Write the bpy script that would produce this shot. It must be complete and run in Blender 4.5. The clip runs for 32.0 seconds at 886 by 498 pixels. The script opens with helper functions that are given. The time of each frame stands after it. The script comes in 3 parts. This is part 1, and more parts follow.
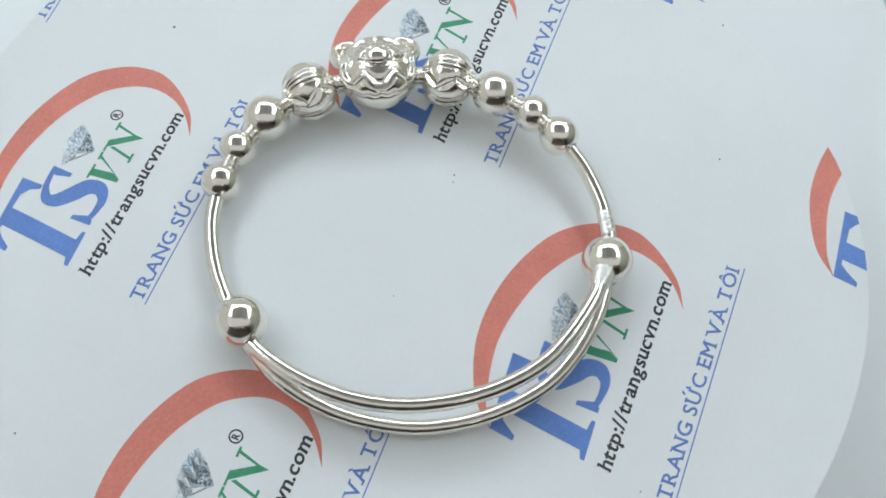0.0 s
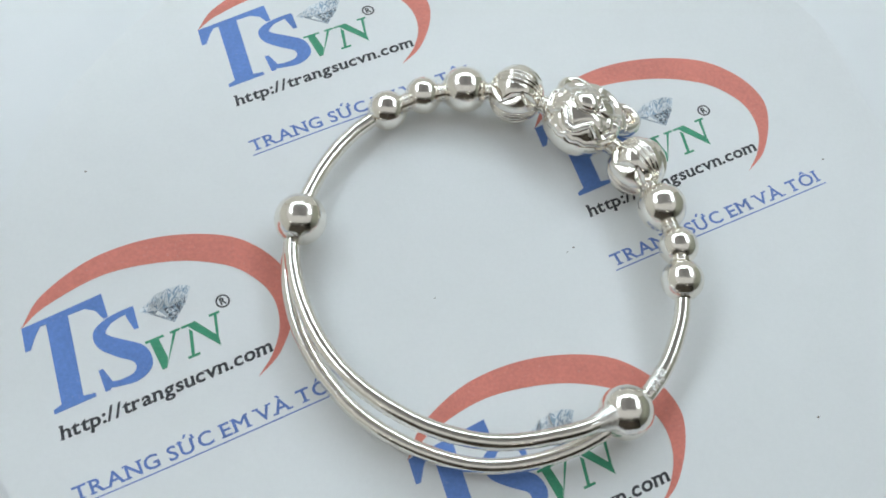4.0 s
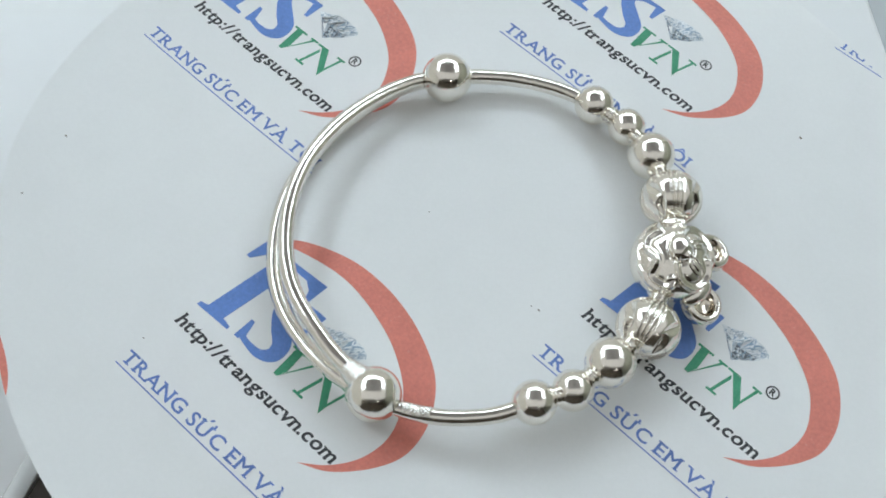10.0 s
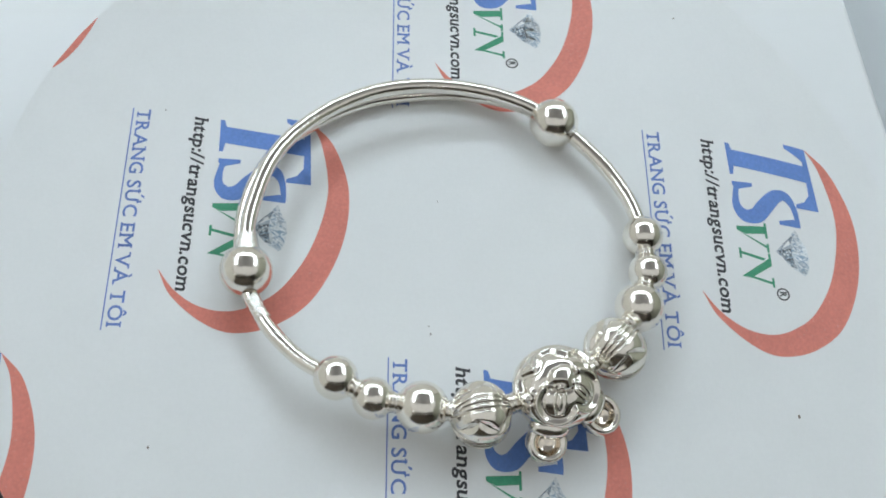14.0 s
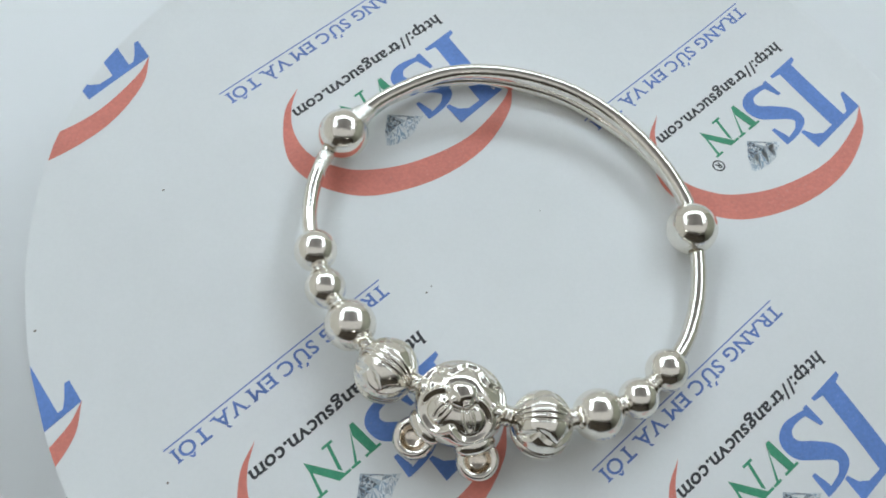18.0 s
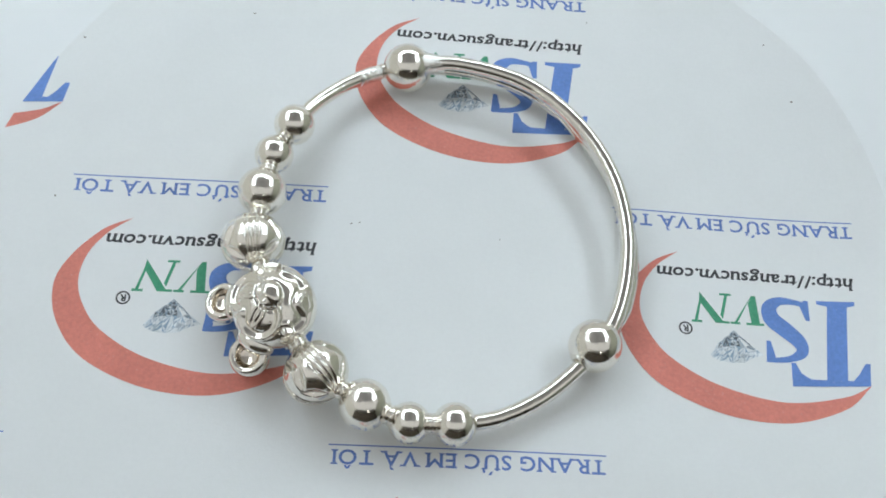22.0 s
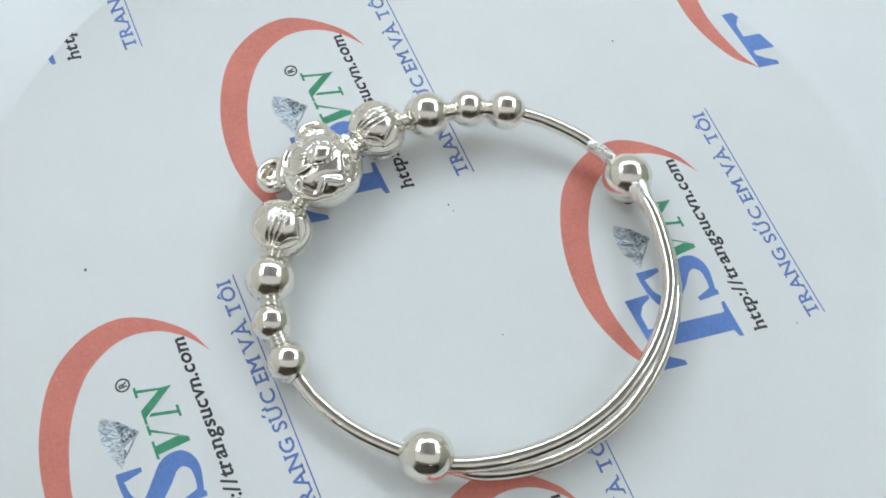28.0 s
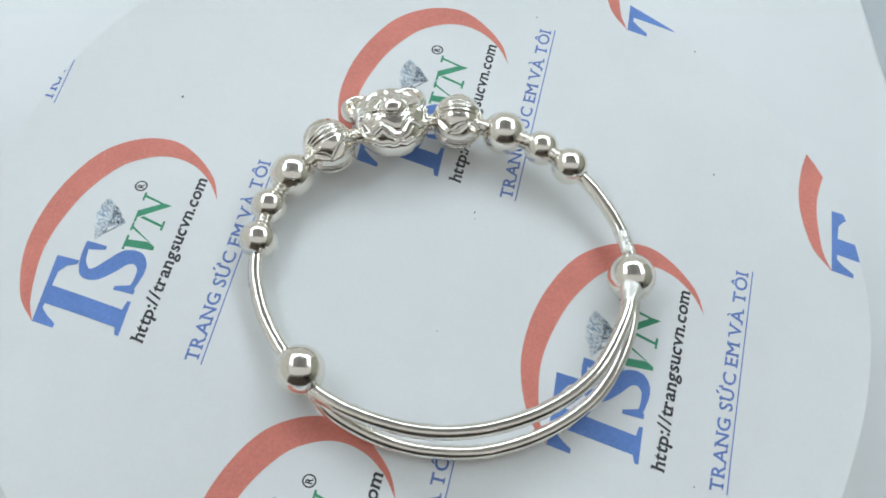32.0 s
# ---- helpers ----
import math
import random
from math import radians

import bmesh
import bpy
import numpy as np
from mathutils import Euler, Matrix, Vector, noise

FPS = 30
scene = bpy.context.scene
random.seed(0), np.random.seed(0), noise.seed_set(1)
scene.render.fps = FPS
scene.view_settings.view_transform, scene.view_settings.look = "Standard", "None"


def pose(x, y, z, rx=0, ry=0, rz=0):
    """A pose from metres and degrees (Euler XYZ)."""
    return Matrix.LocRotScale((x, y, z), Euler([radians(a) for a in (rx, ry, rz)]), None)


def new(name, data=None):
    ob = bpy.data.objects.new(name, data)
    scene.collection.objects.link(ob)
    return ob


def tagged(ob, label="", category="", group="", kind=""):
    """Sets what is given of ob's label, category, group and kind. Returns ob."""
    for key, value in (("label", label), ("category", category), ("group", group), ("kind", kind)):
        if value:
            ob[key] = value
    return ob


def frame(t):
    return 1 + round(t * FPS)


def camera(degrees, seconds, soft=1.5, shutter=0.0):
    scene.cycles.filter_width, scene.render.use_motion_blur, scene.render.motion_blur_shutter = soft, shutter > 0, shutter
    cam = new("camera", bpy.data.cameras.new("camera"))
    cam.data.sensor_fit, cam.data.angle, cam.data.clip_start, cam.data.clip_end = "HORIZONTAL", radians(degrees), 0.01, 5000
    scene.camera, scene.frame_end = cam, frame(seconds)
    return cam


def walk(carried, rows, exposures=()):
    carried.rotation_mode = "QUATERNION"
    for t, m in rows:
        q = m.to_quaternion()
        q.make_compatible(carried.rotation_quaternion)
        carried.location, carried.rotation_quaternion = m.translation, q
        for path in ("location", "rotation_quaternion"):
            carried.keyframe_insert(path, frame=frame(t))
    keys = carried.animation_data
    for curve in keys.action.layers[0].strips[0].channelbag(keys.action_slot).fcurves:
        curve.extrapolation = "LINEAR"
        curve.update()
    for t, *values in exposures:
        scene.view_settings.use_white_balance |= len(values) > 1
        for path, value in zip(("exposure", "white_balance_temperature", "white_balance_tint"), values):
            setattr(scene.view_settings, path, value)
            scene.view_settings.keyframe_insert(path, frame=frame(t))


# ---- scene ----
# A silver bangle lies on a round printed sheet on a slowly turning stand; a hand-held camera looks down on it.
MM = 0.001

# ---- camera ----
cam = camera(41.54, 32.0, 1.75, 0.2)
# seconds, place in metres, turn in degrees
PATH = [
    (0.0, -0.00234, -0.07288, 0.17003, 25.641, -1.769, 0.041),
    (0.5, -0.00217, -0.07410, 0.17048, 26.181, -2.046, -0.230),
    (1.0, -0.00594, -0.07635, 0.17096, 26.738, -2.420, 0.200),
    (1.5, -0.00549, -0.07276, 0.16759, 27.254, -2.535, 0.445),
    (2.0, -0.01579, -0.07370, 0.16829, 27.033, -3.363, 0.918),
    (2.5, -0.00633, -0.07526, 0.17152, 27.046, -2.657, 0.103),
    (3.0, -0.01687, -0.07583, 0.17103, 27.117, -3.148, -0.173),
    (3.5, -0.01348, -0.07253, 0.16631, 27.332, -2.694, -0.127),
    (5.5, -0.00597, -0.08354, 0.16108, 29.504, -2.763, 0.010),
    (6.0, -0.00537, -0.08455, 0.16052, 29.627, -3.501, 0.070),
    (6.5, -0.00926, -0.08570, 0.16082, 29.655, -3.766, -0.011),
    (7.0, -0.01077, -0.08564, 0.16051, 29.274, -3.945, -0.201),
    (7.5, -0.01126, -0.08547, 0.16116, 28.730, -3.853, -0.515),
    (8.0, -0.01053, -0.08739, 0.16108, 28.768, -3.689, -0.425),
    (8.5, -0.00882, -0.08688, 0.16137, 28.507, -3.408, -0.497),
    (9.0, -0.00684, -0.08672, 0.16075, 28.607, -3.311, -0.221),
    (9.5, -0.00676, -0.08829, 0.16070, 28.586, -3.151, -0.476),
    (10.0, -0.00485, -0.09093, 0.16051, 28.875, -3.011, -0.531),
    (10.5, -0.00441, -0.08840, 0.15963, 28.793, -3.066, -0.666),
    (11.0, 0.00339, -0.09218, 0.16098, 28.709, -3.237, -0.210),
    (11.5, -0.00239, -0.09305, 0.16057, 28.600, -3.620, -1.082),
    (12.0, -0.00102, -0.09216, 0.16131, 28.406, -4.215, -0.866),
    (12.5, -0.00433, -0.09425, 0.16181, 28.630, -4.443, -1.078),
    (13.0, -0.00631, -0.09495, 0.16174, 28.820, -4.547, -0.650),
    (13.5, -0.00810, -0.09622, 0.16178, 29.036, -4.787, -0.756),
    (14.0, -0.00942, -0.09908, 0.16280, 29.247, -5.193, -0.151),
    (14.5, -0.01246, -0.09771, 0.16203, 29.398, -5.348, -0.022),
    (15.0, -0.01445, -0.10053, 0.16364, 29.207, -4.972, 0.456),
    (15.5, -0.01897, -0.10140, 0.16438, 29.116, -5.471, -0.062),
    (17.5, -0.02166, -0.09781, 0.16170, 28.568, -4.325, 0.068),
    (18.0, -0.02376, -0.09929, 0.16097, 28.785, -4.608, 0.440),
    (18.5, -0.02554, -0.09853, 0.16199, 28.250, -4.630, 0.308),
    (19.0, -0.02454, -0.09626, 0.16236, 27.877, -4.423, 0.723),
    (19.5, -0.02658, -0.09508, 0.16220, 27.692, -4.695, 0.413),
    (20.0, -0.02885, -0.09827, 0.16430, 27.585, -4.547, 0.620),
    (20.5, -0.02898, -0.09675, 0.16455, 27.293, -4.428, -0.035),
    (21.0, -0.02571, -0.09504, 0.16471, 27.181, -4.305, -0.295),
    (21.5, -0.02227, -0.09386, 0.16511, 27.385, -4.571, -0.577),
    (22.0, -0.02333, -0.09389, 0.16478, 27.740, -5.155, -0.278),
    (22.5, -0.02513, -0.09653, 0.16692, 27.758, -5.353, -0.478),
    (23.0, -0.02504, -0.09637, 0.16755, 27.843, -5.578, -0.285),
    (23.5, -0.02588, -0.09604, 0.16759, 28.007, -5.437, -0.574),
    (24.0, -0.02371, -0.09320, 0.16770, 27.805, -5.348, -0.319),
    (24.5, -0.02680, -0.09082, 0.16711, 27.758, -5.554, -0.666),
    (25.0, -0.02861, -0.09068, 0.16789, 27.621, -5.256, -0.532),
    (25.5, -0.02387, -0.08988, 0.16785, 27.664, -4.511, -0.336),
    (27.5, -0.02940, -0.08023, 0.17123, 25.948, -5.055, 0.258),
    (28.0, -0.02751, -0.06892, 0.17004, 24.960, -5.365, 1.434),
    (28.5, -0.03211, -0.07025, 0.17161, 25.972, -4.649, 0.844),
    (29.0, -0.02720, -0.08142, 0.17614, 26.788, -4.365, 0.385),
    (29.5, -0.02655, -0.08293, 0.17625, 27.208, -4.207, -0.206),
    (30.0, -0.02387, -0.08318, 0.17545, 27.697, -4.154, -0.232),
    (30.5, -0.02841, -0.08081, 0.17501, 28.042, -4.568, -0.498),
    (31.0, -0.02833, -0.08075, 0.17461, 28.411, -4.658, -0.313),
    (31.5, -0.02305, -0.08076, 0.17427, 28.685, -4.559, -0.273),
    (32.0, -0.01720, -0.08063, 0.17718, 28.333, -4.425, 0.362),
]

EXPOSURE = [(0, 0.02), (3, -0.02), (6, 0.0), (13, -0.02), (15, 0.0), (19, -0.07), (21, 0.0), (22, 0.04), (25, 0.06), (28, 0.05), (32, 0.02)]
walk(cam, [(t, pose(x, y, z, rx, ry, rz)) for t, x, y, z, rx, ry, rz in PATH], EXPOSURE)


def turn(t):
    """The stand's turn in degrees at t seconds; it slows down a little towards the end."""
    return 69.16 - 10.4529 * t - 0.100378 * t ** 2 + 0.0026085 * t ** 3


# ---- world ----
world = bpy.data.worlds.new("world")
scene.world = world
world.use_nodes = True
world.node_tree.nodes["Background"].inputs[0].default_value = (0.6, 0.7, 0.8, 1)
world.node_tree.nodes["Background"].inputs[1].default_value = 0.3

LAMP, SPOT, GLOW, SIDE_GLOW, SOFT_GLOW, PANE_GLOW = 7.1, 10.0, 0.06, 0.12, 0.52, 0.40


# ---- materials ----
def material(name, color, rough=0.5, metal=0.0, noise_scale=0.0, spread=0.0, bump=0.0, bump_scale=0.0, rough_spread=0.0,
             sheen=0.5, flecks=0.0):
    """A principled material with colour variation at two scales, in object space, and fine relief."""
    m = bpy.data.materials.new(name)
    m.use_nodes = True
    n, l = m.node_tree.nodes, m.node_tree.links
    b = n["Principled BSDF"]
    b.inputs["Base Color"].default_value = (*color, 1)
    b.inputs["Roughness"].default_value = rough
    b.inputs["Metallic"].default_value = metal
    b.inputs["Specular IOR Level"].default_value = sheen
    co = n.new("ShaderNodeTexCoord")
    if spread:
        fine, wide = n.new("ShaderNodeTexNoise"), n.new("ShaderNodeTexNoise")
        fine.inputs["Scale"].default_value, fine.inputs["Detail"].default_value = noise_scale, 4
        wide.inputs["Scale"].default_value, wide.inputs["Detail"].default_value = noise_scale / 14, 3
        both = n.new("ShaderNodeMath")
        both.operation = "ADD"
        l.new(co.outputs["Object"], fine.inputs["Vector"])
        l.new(co.outputs["Object"], wide.inputs["Vector"])
        l.new(fine.outputs["Fac"], both.inputs[0])
        l.new(wide.outputs["Fac"], both.inputs[1])
        ramp = n.new("ShaderNodeMapRange")
        ramp.inputs["From Min"].default_value, ramp.inputs["From Max"].default_value = 0.6, 1.4
        ramp.inputs["To Min"].default_value, ramp.inputs["To Max"].default_value = 1 - spread, 1 + spread
        l.new(both.outputs[0], ramp.inputs["Value"])
        hue = n.new("ShaderNodeHueSaturation")
        hue.inputs["Color"].default_value = (*color, 1)
        l.new(ramp.outputs[0], hue.inputs["Value"])
        l.new(hue.outputs["Color"], b.inputs["Base Color"])
        if rough_spread:
            rr = n.new("ShaderNodeMapRange")
            rr.inputs["From Min"].default_value, rr.inputs["From Max"].default_value = 0.7, 1.3
            rr.inputs["To Min"].default_value, rr.inputs["To Max"].default_value = max(rough - rough_spread, 0.01), rough + rough_spread
            l.new(both.outputs[0], rr.inputs["Value"])
            l.new(rr.outputs[0], b.inputs["Roughness"])
    if flecks:
        # small bare spots where the ink did not take
        spots, gate, over = n.new("ShaderNodeTexNoise"), n.new("ShaderNodeMapRange"), n.new("ShaderNodeMix")
        spots.inputs["Scale"].default_value, spots.inputs["Detail"].default_value = 2100, 2
        gate.inputs["From Min"].default_value, gate.inputs["From Max"].default_value = 0.63, 0.78
        gate.inputs["To Max"].default_value = flecks
        over.data_type = "RGBA"
        over.inputs["B"].default_value = (0.75, 0.72, 0.70, 1)
        l.new(co.outputs["Object"], spots.inputs["Vector"])
        l.new(spots.outputs["Fac"], gate.inputs["Value"])
        l.new(gate.outputs[0], over.inputs["Factor"])
        l.new(hue.outputs["Color"], over.inputs["A"])
        l.new(over.outputs["Result"], b.inputs["Base Color"])
    if bump:
        t, bm = n.new("ShaderNodeTexNoise"), n.new("ShaderNodeBump")
        t.inputs["Scale"].default_value, t.inputs["Detail"].default_value = bump_scale, 3
        bm.inputs["Strength"].default_value, bm.inputs["Distance"].default_value = bump, 0.0002
        l.new(co.outputs["Object"], t.inputs["Vector"])
        l.new(t.outputs["Fac"], bm.inputs["Height"])
        l.new(bm.outputs["Normal"], b.inputs["Normal"])
    return m


PAPER = material("white_paper", (0.80, 0.81, 0.81), 0.62, noise_scale=1500, spread=0.02, bump=0.1, bump_scale=3500, sheen=0.3)
RED = material("red_ink", (0.71, 0.235, 0.185), 0.55, noise_scale=1800, spread=0.13, sheen=0.3, flecks=0.16)
BLUE = material("blue_ink", (0.135, 0.255, 0.61), 0.55, noise_scale=1800, spread=0.15, sheen=0.3, flecks=0.12)
GREEN = material("green_ink", (0.065, 0.32, 0.185), 0.55, noise_scale=1800, spread=0.17, sheen=0.3, flecks=0.1)
BLACK = material("black_ink", (0.055, 0.055, 0.06), 0.55, noise_scale=5000, spread=0.3, sheen=0.3)
SPECK = material("dust", (0.16, 0.13, 0.10), 0.8)
SLATE = material("blue_text_ink", (0.145, 0.235, 0.55), 0.55, noise_scale=5000, spread=0.2, sheen=0.3)
GEM = [material("gem_ink_" + k, c, 0.55, noise_scale=4000, spread=0.3, sheen=0.3) for k, c in
       (("pale", (0.70, 0.73, 0.75)), ("grey", (0.42, 0.47, 0.52)), ("dark", (0.12, 0.135, 0.16)), ("blue", (0.30, 0.40, 0.50)))]
SILVER = material("polished_silver", (0.87, 0.835, 0.77), 0.14, 1.0, noise_scale=700, spread=0.07, bump=0.34, bump_scale=700, rough_spread=0.035)
SOLDER = material("rough_silver_solder", (0.92, 0.90, 0.85), 0.14, 1.0, noise_scale=1500, spread=0.03, bump=0.9, bump_scale=2600)
# silver of the ear hollows, with a tan reflection put into its colour
HOLLOW_TINT = material("tan_tinted_silver", (0.84, 0.77, 0.68), 0.14, 1.0, noise_scale=1500, spread=0.2)
STAMPED = material("stamped_silver", (0.78, 0.76, 0.72), 0.35, 1.0, noise_scale=2500, spread=0.2)
BOARD = material("white_laminate_board", (0.795, 0.805, 0.81), 0.45, noise_scale=60, spread=0.02)
DESK = material("grey_desk", (0.52, 0.55, 0.57), 0.5, noise_scale=40, spread=0.06)
BAND_GREY = material("band_grey", (0.50, 0.50, 0.49), 0.4, 0.3, noise_scale=300, spread=0.06)
GAP_BROWN = material("gap_dark_brown", (0.035, 0.025, 0.02), 0.7, noise_scale=300, spread=0.2)
PLASTIC = material("white_plastic", (0.72, 0.72, 0.70), 0.35, noise_scale=80, spread=0.02)
WALL = material("warm_white_wall_paint", (0.84, 0.80, 0.73), 0.8, noise_scale=6, spread=0.04)
GREENWALL = material("green_grey_wall_paint", (0.72, 0.76, 0.66), 0.8, noise_scale=6, spread=0.05)
# dark on purpose: gives the beads their dark reflection on the camera's side
DARKWALL = material("reflection_dark_wall", (0.14, 0.12, 0.10), 0.9, noise_scale=8, spread=0.1)
CEILING = material("white_ceiling_paint", (0.86, 0.86, 0.85), 0.85, noise_scale=5, spread=0.03)
FLOOR = material("pale_floor_tile", (0.66, 0.64, 0.60), 0.5, noise_scale=8, spread=0.1)
METAL = material("lamp_housing", (0.7, 0.7, 0.7), 0.4)


def glowing(name, color, strength):
    m = bpy.data.materials.new(name)
    m.use_nodes = True
    b = m.node_tree.nodes["Principled BSDF"]
    b.inputs["Base Color"].default_value = (0.35, 0.35, 0.36, 1)
    b.inputs["Emission Color"].default_value = (*color, 1)
    b.inputs["Emission Strength"].default_value = strength
    return m


TUBE = glowing("lamp_diffuser", (0.84, 0.985, 1.09), LAMP)
BULB = glowing("downlight_glow", (1.0, 0.97, 0.90), SPOT)
# made-up ceiling glow: soft fill from above, weakest over the desk
PANEL = glowing("ceiling_fill_glow", (1.0, 0.965, 0.97), GLOW)
SIDE_PANEL = glowing("side_ceiling_fill_glow", (0.99, 0.97, 0.97), SIDE_GLOW)
DIM_PANEL = glowing("outer_ceiling_fill_glow", (0.96, 0.98, 0.97), SOFT_GLOW)
# fill glow for the two added windows; no such source is in view
PANE_FILL = glowing("window_fill_glow", (0.95, 0.98, 0.90), PANE_GLOW)


# ---- mesh helpers ----
def thing(name, label, category, group="", kind=""):
    return tagged(new(name), label, category, group, kind)


def part(name, bm, mat, parent, label="", smooth=True):
    """Links a bmesh as one mesh object under a thing or a part."""
    me = bpy.data.meshes.new(name)
    bm.to_mesh(me)
    bm.free()
    for p in me.polygons:
        p.use_smooth = smooth
    for m in (mat if isinstance(mat, (list, tuple)) else [mat]):
        me.materials.append(m)
    ob = new(name, me)
    ob.parent = parent
    return tagged(ob, label)


def box(x0, y0, z0, x1, y1, z1, bevel=0.0):
    bm = bmesh.new()
    bmesh.ops.create_cube(bm, size=1, matrix=Matrix.Translation(((x0 + x1) / 2, (y0 + y1) / 2, (z0 + z1) / 2))
                          @ Matrix.Diagonal((x1 - x0, y1 - y0, z1 - z0, 1)))
    if bevel:
        bmesh.ops.bevel(bm, geom=bm.edges[:], offset=bevel, segments=2, affect="EDGES", profile=0.5)
    return bm


def lathe(profile, steps=48):
    """A turned body round z from (radius, height) pairs."""
    bm = bmesh.new()
    rings = []
    for r, z in profile:
        if r < 1e-7:
            rings.append([bm.verts.new((0, 0, z))])
        else:
            rings.append([bm.verts.new((r * math.cos(2 * math.pi * k / steps), r * math.sin(2 * math.pi * k / steps), z)) for k in range(steps)])
    for a, b in zip(rings, rings[1:]):
        for k in range(steps):
            j = (k + 1) % steps
            loop = [a[k % len(a)], a[j % len(a)], b[j % len(b)], b[k % len(b)]]
            loop = list(dict.fromkeys(loop))
            if len(loop) > 2:
                bm.faces.new(loop)
    bmesh.ops.recalc_face_normals(bm, faces=bm.faces[:])
    return bm


def spline(points, per=10):
    """A smooth line through the points (Catmull-Rom)."""
    pts = [Vector(p) for p in points]
    pts = [pts[0] * 2 - pts[1], *pts, pts[-1] * 2 - pts[-2]]
    line = []
    for a, b, c, d in zip(pts, pts[1:], pts[2:], pts[3:]):
        for k in range(per):
            t = k / per
            line.append(0.5 * (2 * b + (c - a) * t + (2 * a - 5 * b + 4 * c - d) * t * t + (3 * b - a - 3 * c + d) * t ** 3))
    return line + [pts[-2]]


def sweep(bm, line, radius, sides=16, cap=True):
    """A round rod along a line; radius is a number or a function of the way along it, 0 to 1."""
    rings, up = [], Vector((0, 0, 1))
    for k, p in enumerate(line):
        d = (line[min(k + 1, len(line) - 1)] - line[max(k - 1, 0)]).normalized()
        side = d.cross(up)
        side = side.normalized() if side.length > 1e-3 else Vector((1, 0, 0))
        top = side.cross(d)
        r = radius(k / (len(line) - 1)) if callable(radius) else radius
        rings.append([bm.verts.new(p + r * (math.cos(a) * side + math.sin(a) * top)) for a in (2 * math.pi * i / sides for i in range(sides))])
    for a, b in zip(rings, rings[1:]):
        for k in range(sides):
            bm.faces.new((a[k], a[(k + 1) % sides], b[(k + 1) % sides], b[k]))
    if cap:
        bm.faces.new(rings[0][::-1])
        bm.faces.new(rings[-1])
    return bm


def along(place, way, over=(0, 0, 1)):
    """A pose at place whose x axis points along way and whose z axis leans to over."""
    x = Vector(way).normalized()
    y = Vector(over).cross(x).normalized()
    z = x.cross(y)
    return Matrix.Translation(place) @ Matrix((x, y, z)).transposed().to_4x4()


# ---- the room ----
SILL, HEAD, SPAN = -0.45, 1.72, 2.4


def glazed_wall():
    """A wall along x, its inner face at y = 0, with one wide opening."""
    bm = bmesh.new()
    for x0, z0, x1, z1 in ((-2.6, -0.85, 2.6, SILL), (-2.6, HEAD, 2.6, 1.9), (-2.6, SILL, -SPAN, HEAD), (SPAN, SILL, 2.6, HEAD)):
        bmesh.ops.create_cube(bm, size=1, matrix=Matrix.Translation(((x0 + x1) / 2, 0.05, (z0 + z1) / 2)) @ Matrix.Diagonal((x1 - x0, 0.1, z1 - z0, 1)))
    return bm


def window(name):
    """Glowing panes in a white frame, added to lighten what the silver mirrors."""
    t = thing(name, "added unseen window of glowing fill panes in white frame", "window", kind="structure")
    for k in range(6):
        x = -SPAN + (k + 0.5) * SPAN / 3
        part("pane", box(x - SPAN / 6 + 0.008, 0.05, SILL + 0.02, x + SPAN / 6 - 0.008, 0.056, HEAD - 0.02), PANE_FILL, t, smooth=False)
    for k in range(7):
        x = -SPAN + k * SPAN / 3
        part("mullion", box(max(x - 0.008, -SPAN), 0.035, SILL, min(x + 0.008, SPAN), 0.07, HEAD), PLASTIC, t, smooth=False)
    part("sill", box(-SPAN, -0.04, SILL + 0.001, SPAN, 0.034, SILL + 0.02), PLASTIC, t, smooth=False)
    return t


# unseen room, made up to fit what the silver mirrors
def room():
    half, out = 2.5, 2.6
    tagged(part("floor", box(-half, -half, -0.85, half, half, -0.77), FLOOR, None), "pale tiled room floor", "floor", kind="structure")
    tagged(part("ceiling", box(-half, -half, 1.8, half, half, 1.9), CEILING, None), "plain white painted ceiling", "ceiling", kind="structure")
    tagged(part("wall_north", glazed_wall(), WALL, None, smooth=False), "warm white wall with an opening for an added glowing window", "wall", kind="structure").location = (0, half, 0)
    tagged(part("wall_south", box(-half, -out, -0.85, half, -half, 1.9), DARKWALL, None), "unseen brown-grey wall, made dark for the silver's reflections", "wall", kind="structure")
    w = tagged(part("wall_west", glazed_wall(), WALL, None, smooth=False), "warm white wall with an opening for an added glowing window", "wall", kind="structure")
    w.location, w.rotation_euler = (-half, 0, 0), (0, 0, math.pi / 2)
    for k, (x, y, turned) in enumerate(((0, half, 0), (-half, 0, math.pi / 2))):
        win = window("window_%d" % (k + 1))
        win.location, win.rotation_euler = (x, y, 0), (0, 0, turned)
    tagged(part("wall_east", box(half, -out, -0.85, out, out, 1.9), GREENWALL, None), "green-grey painted wall", "wall", kind="structure")


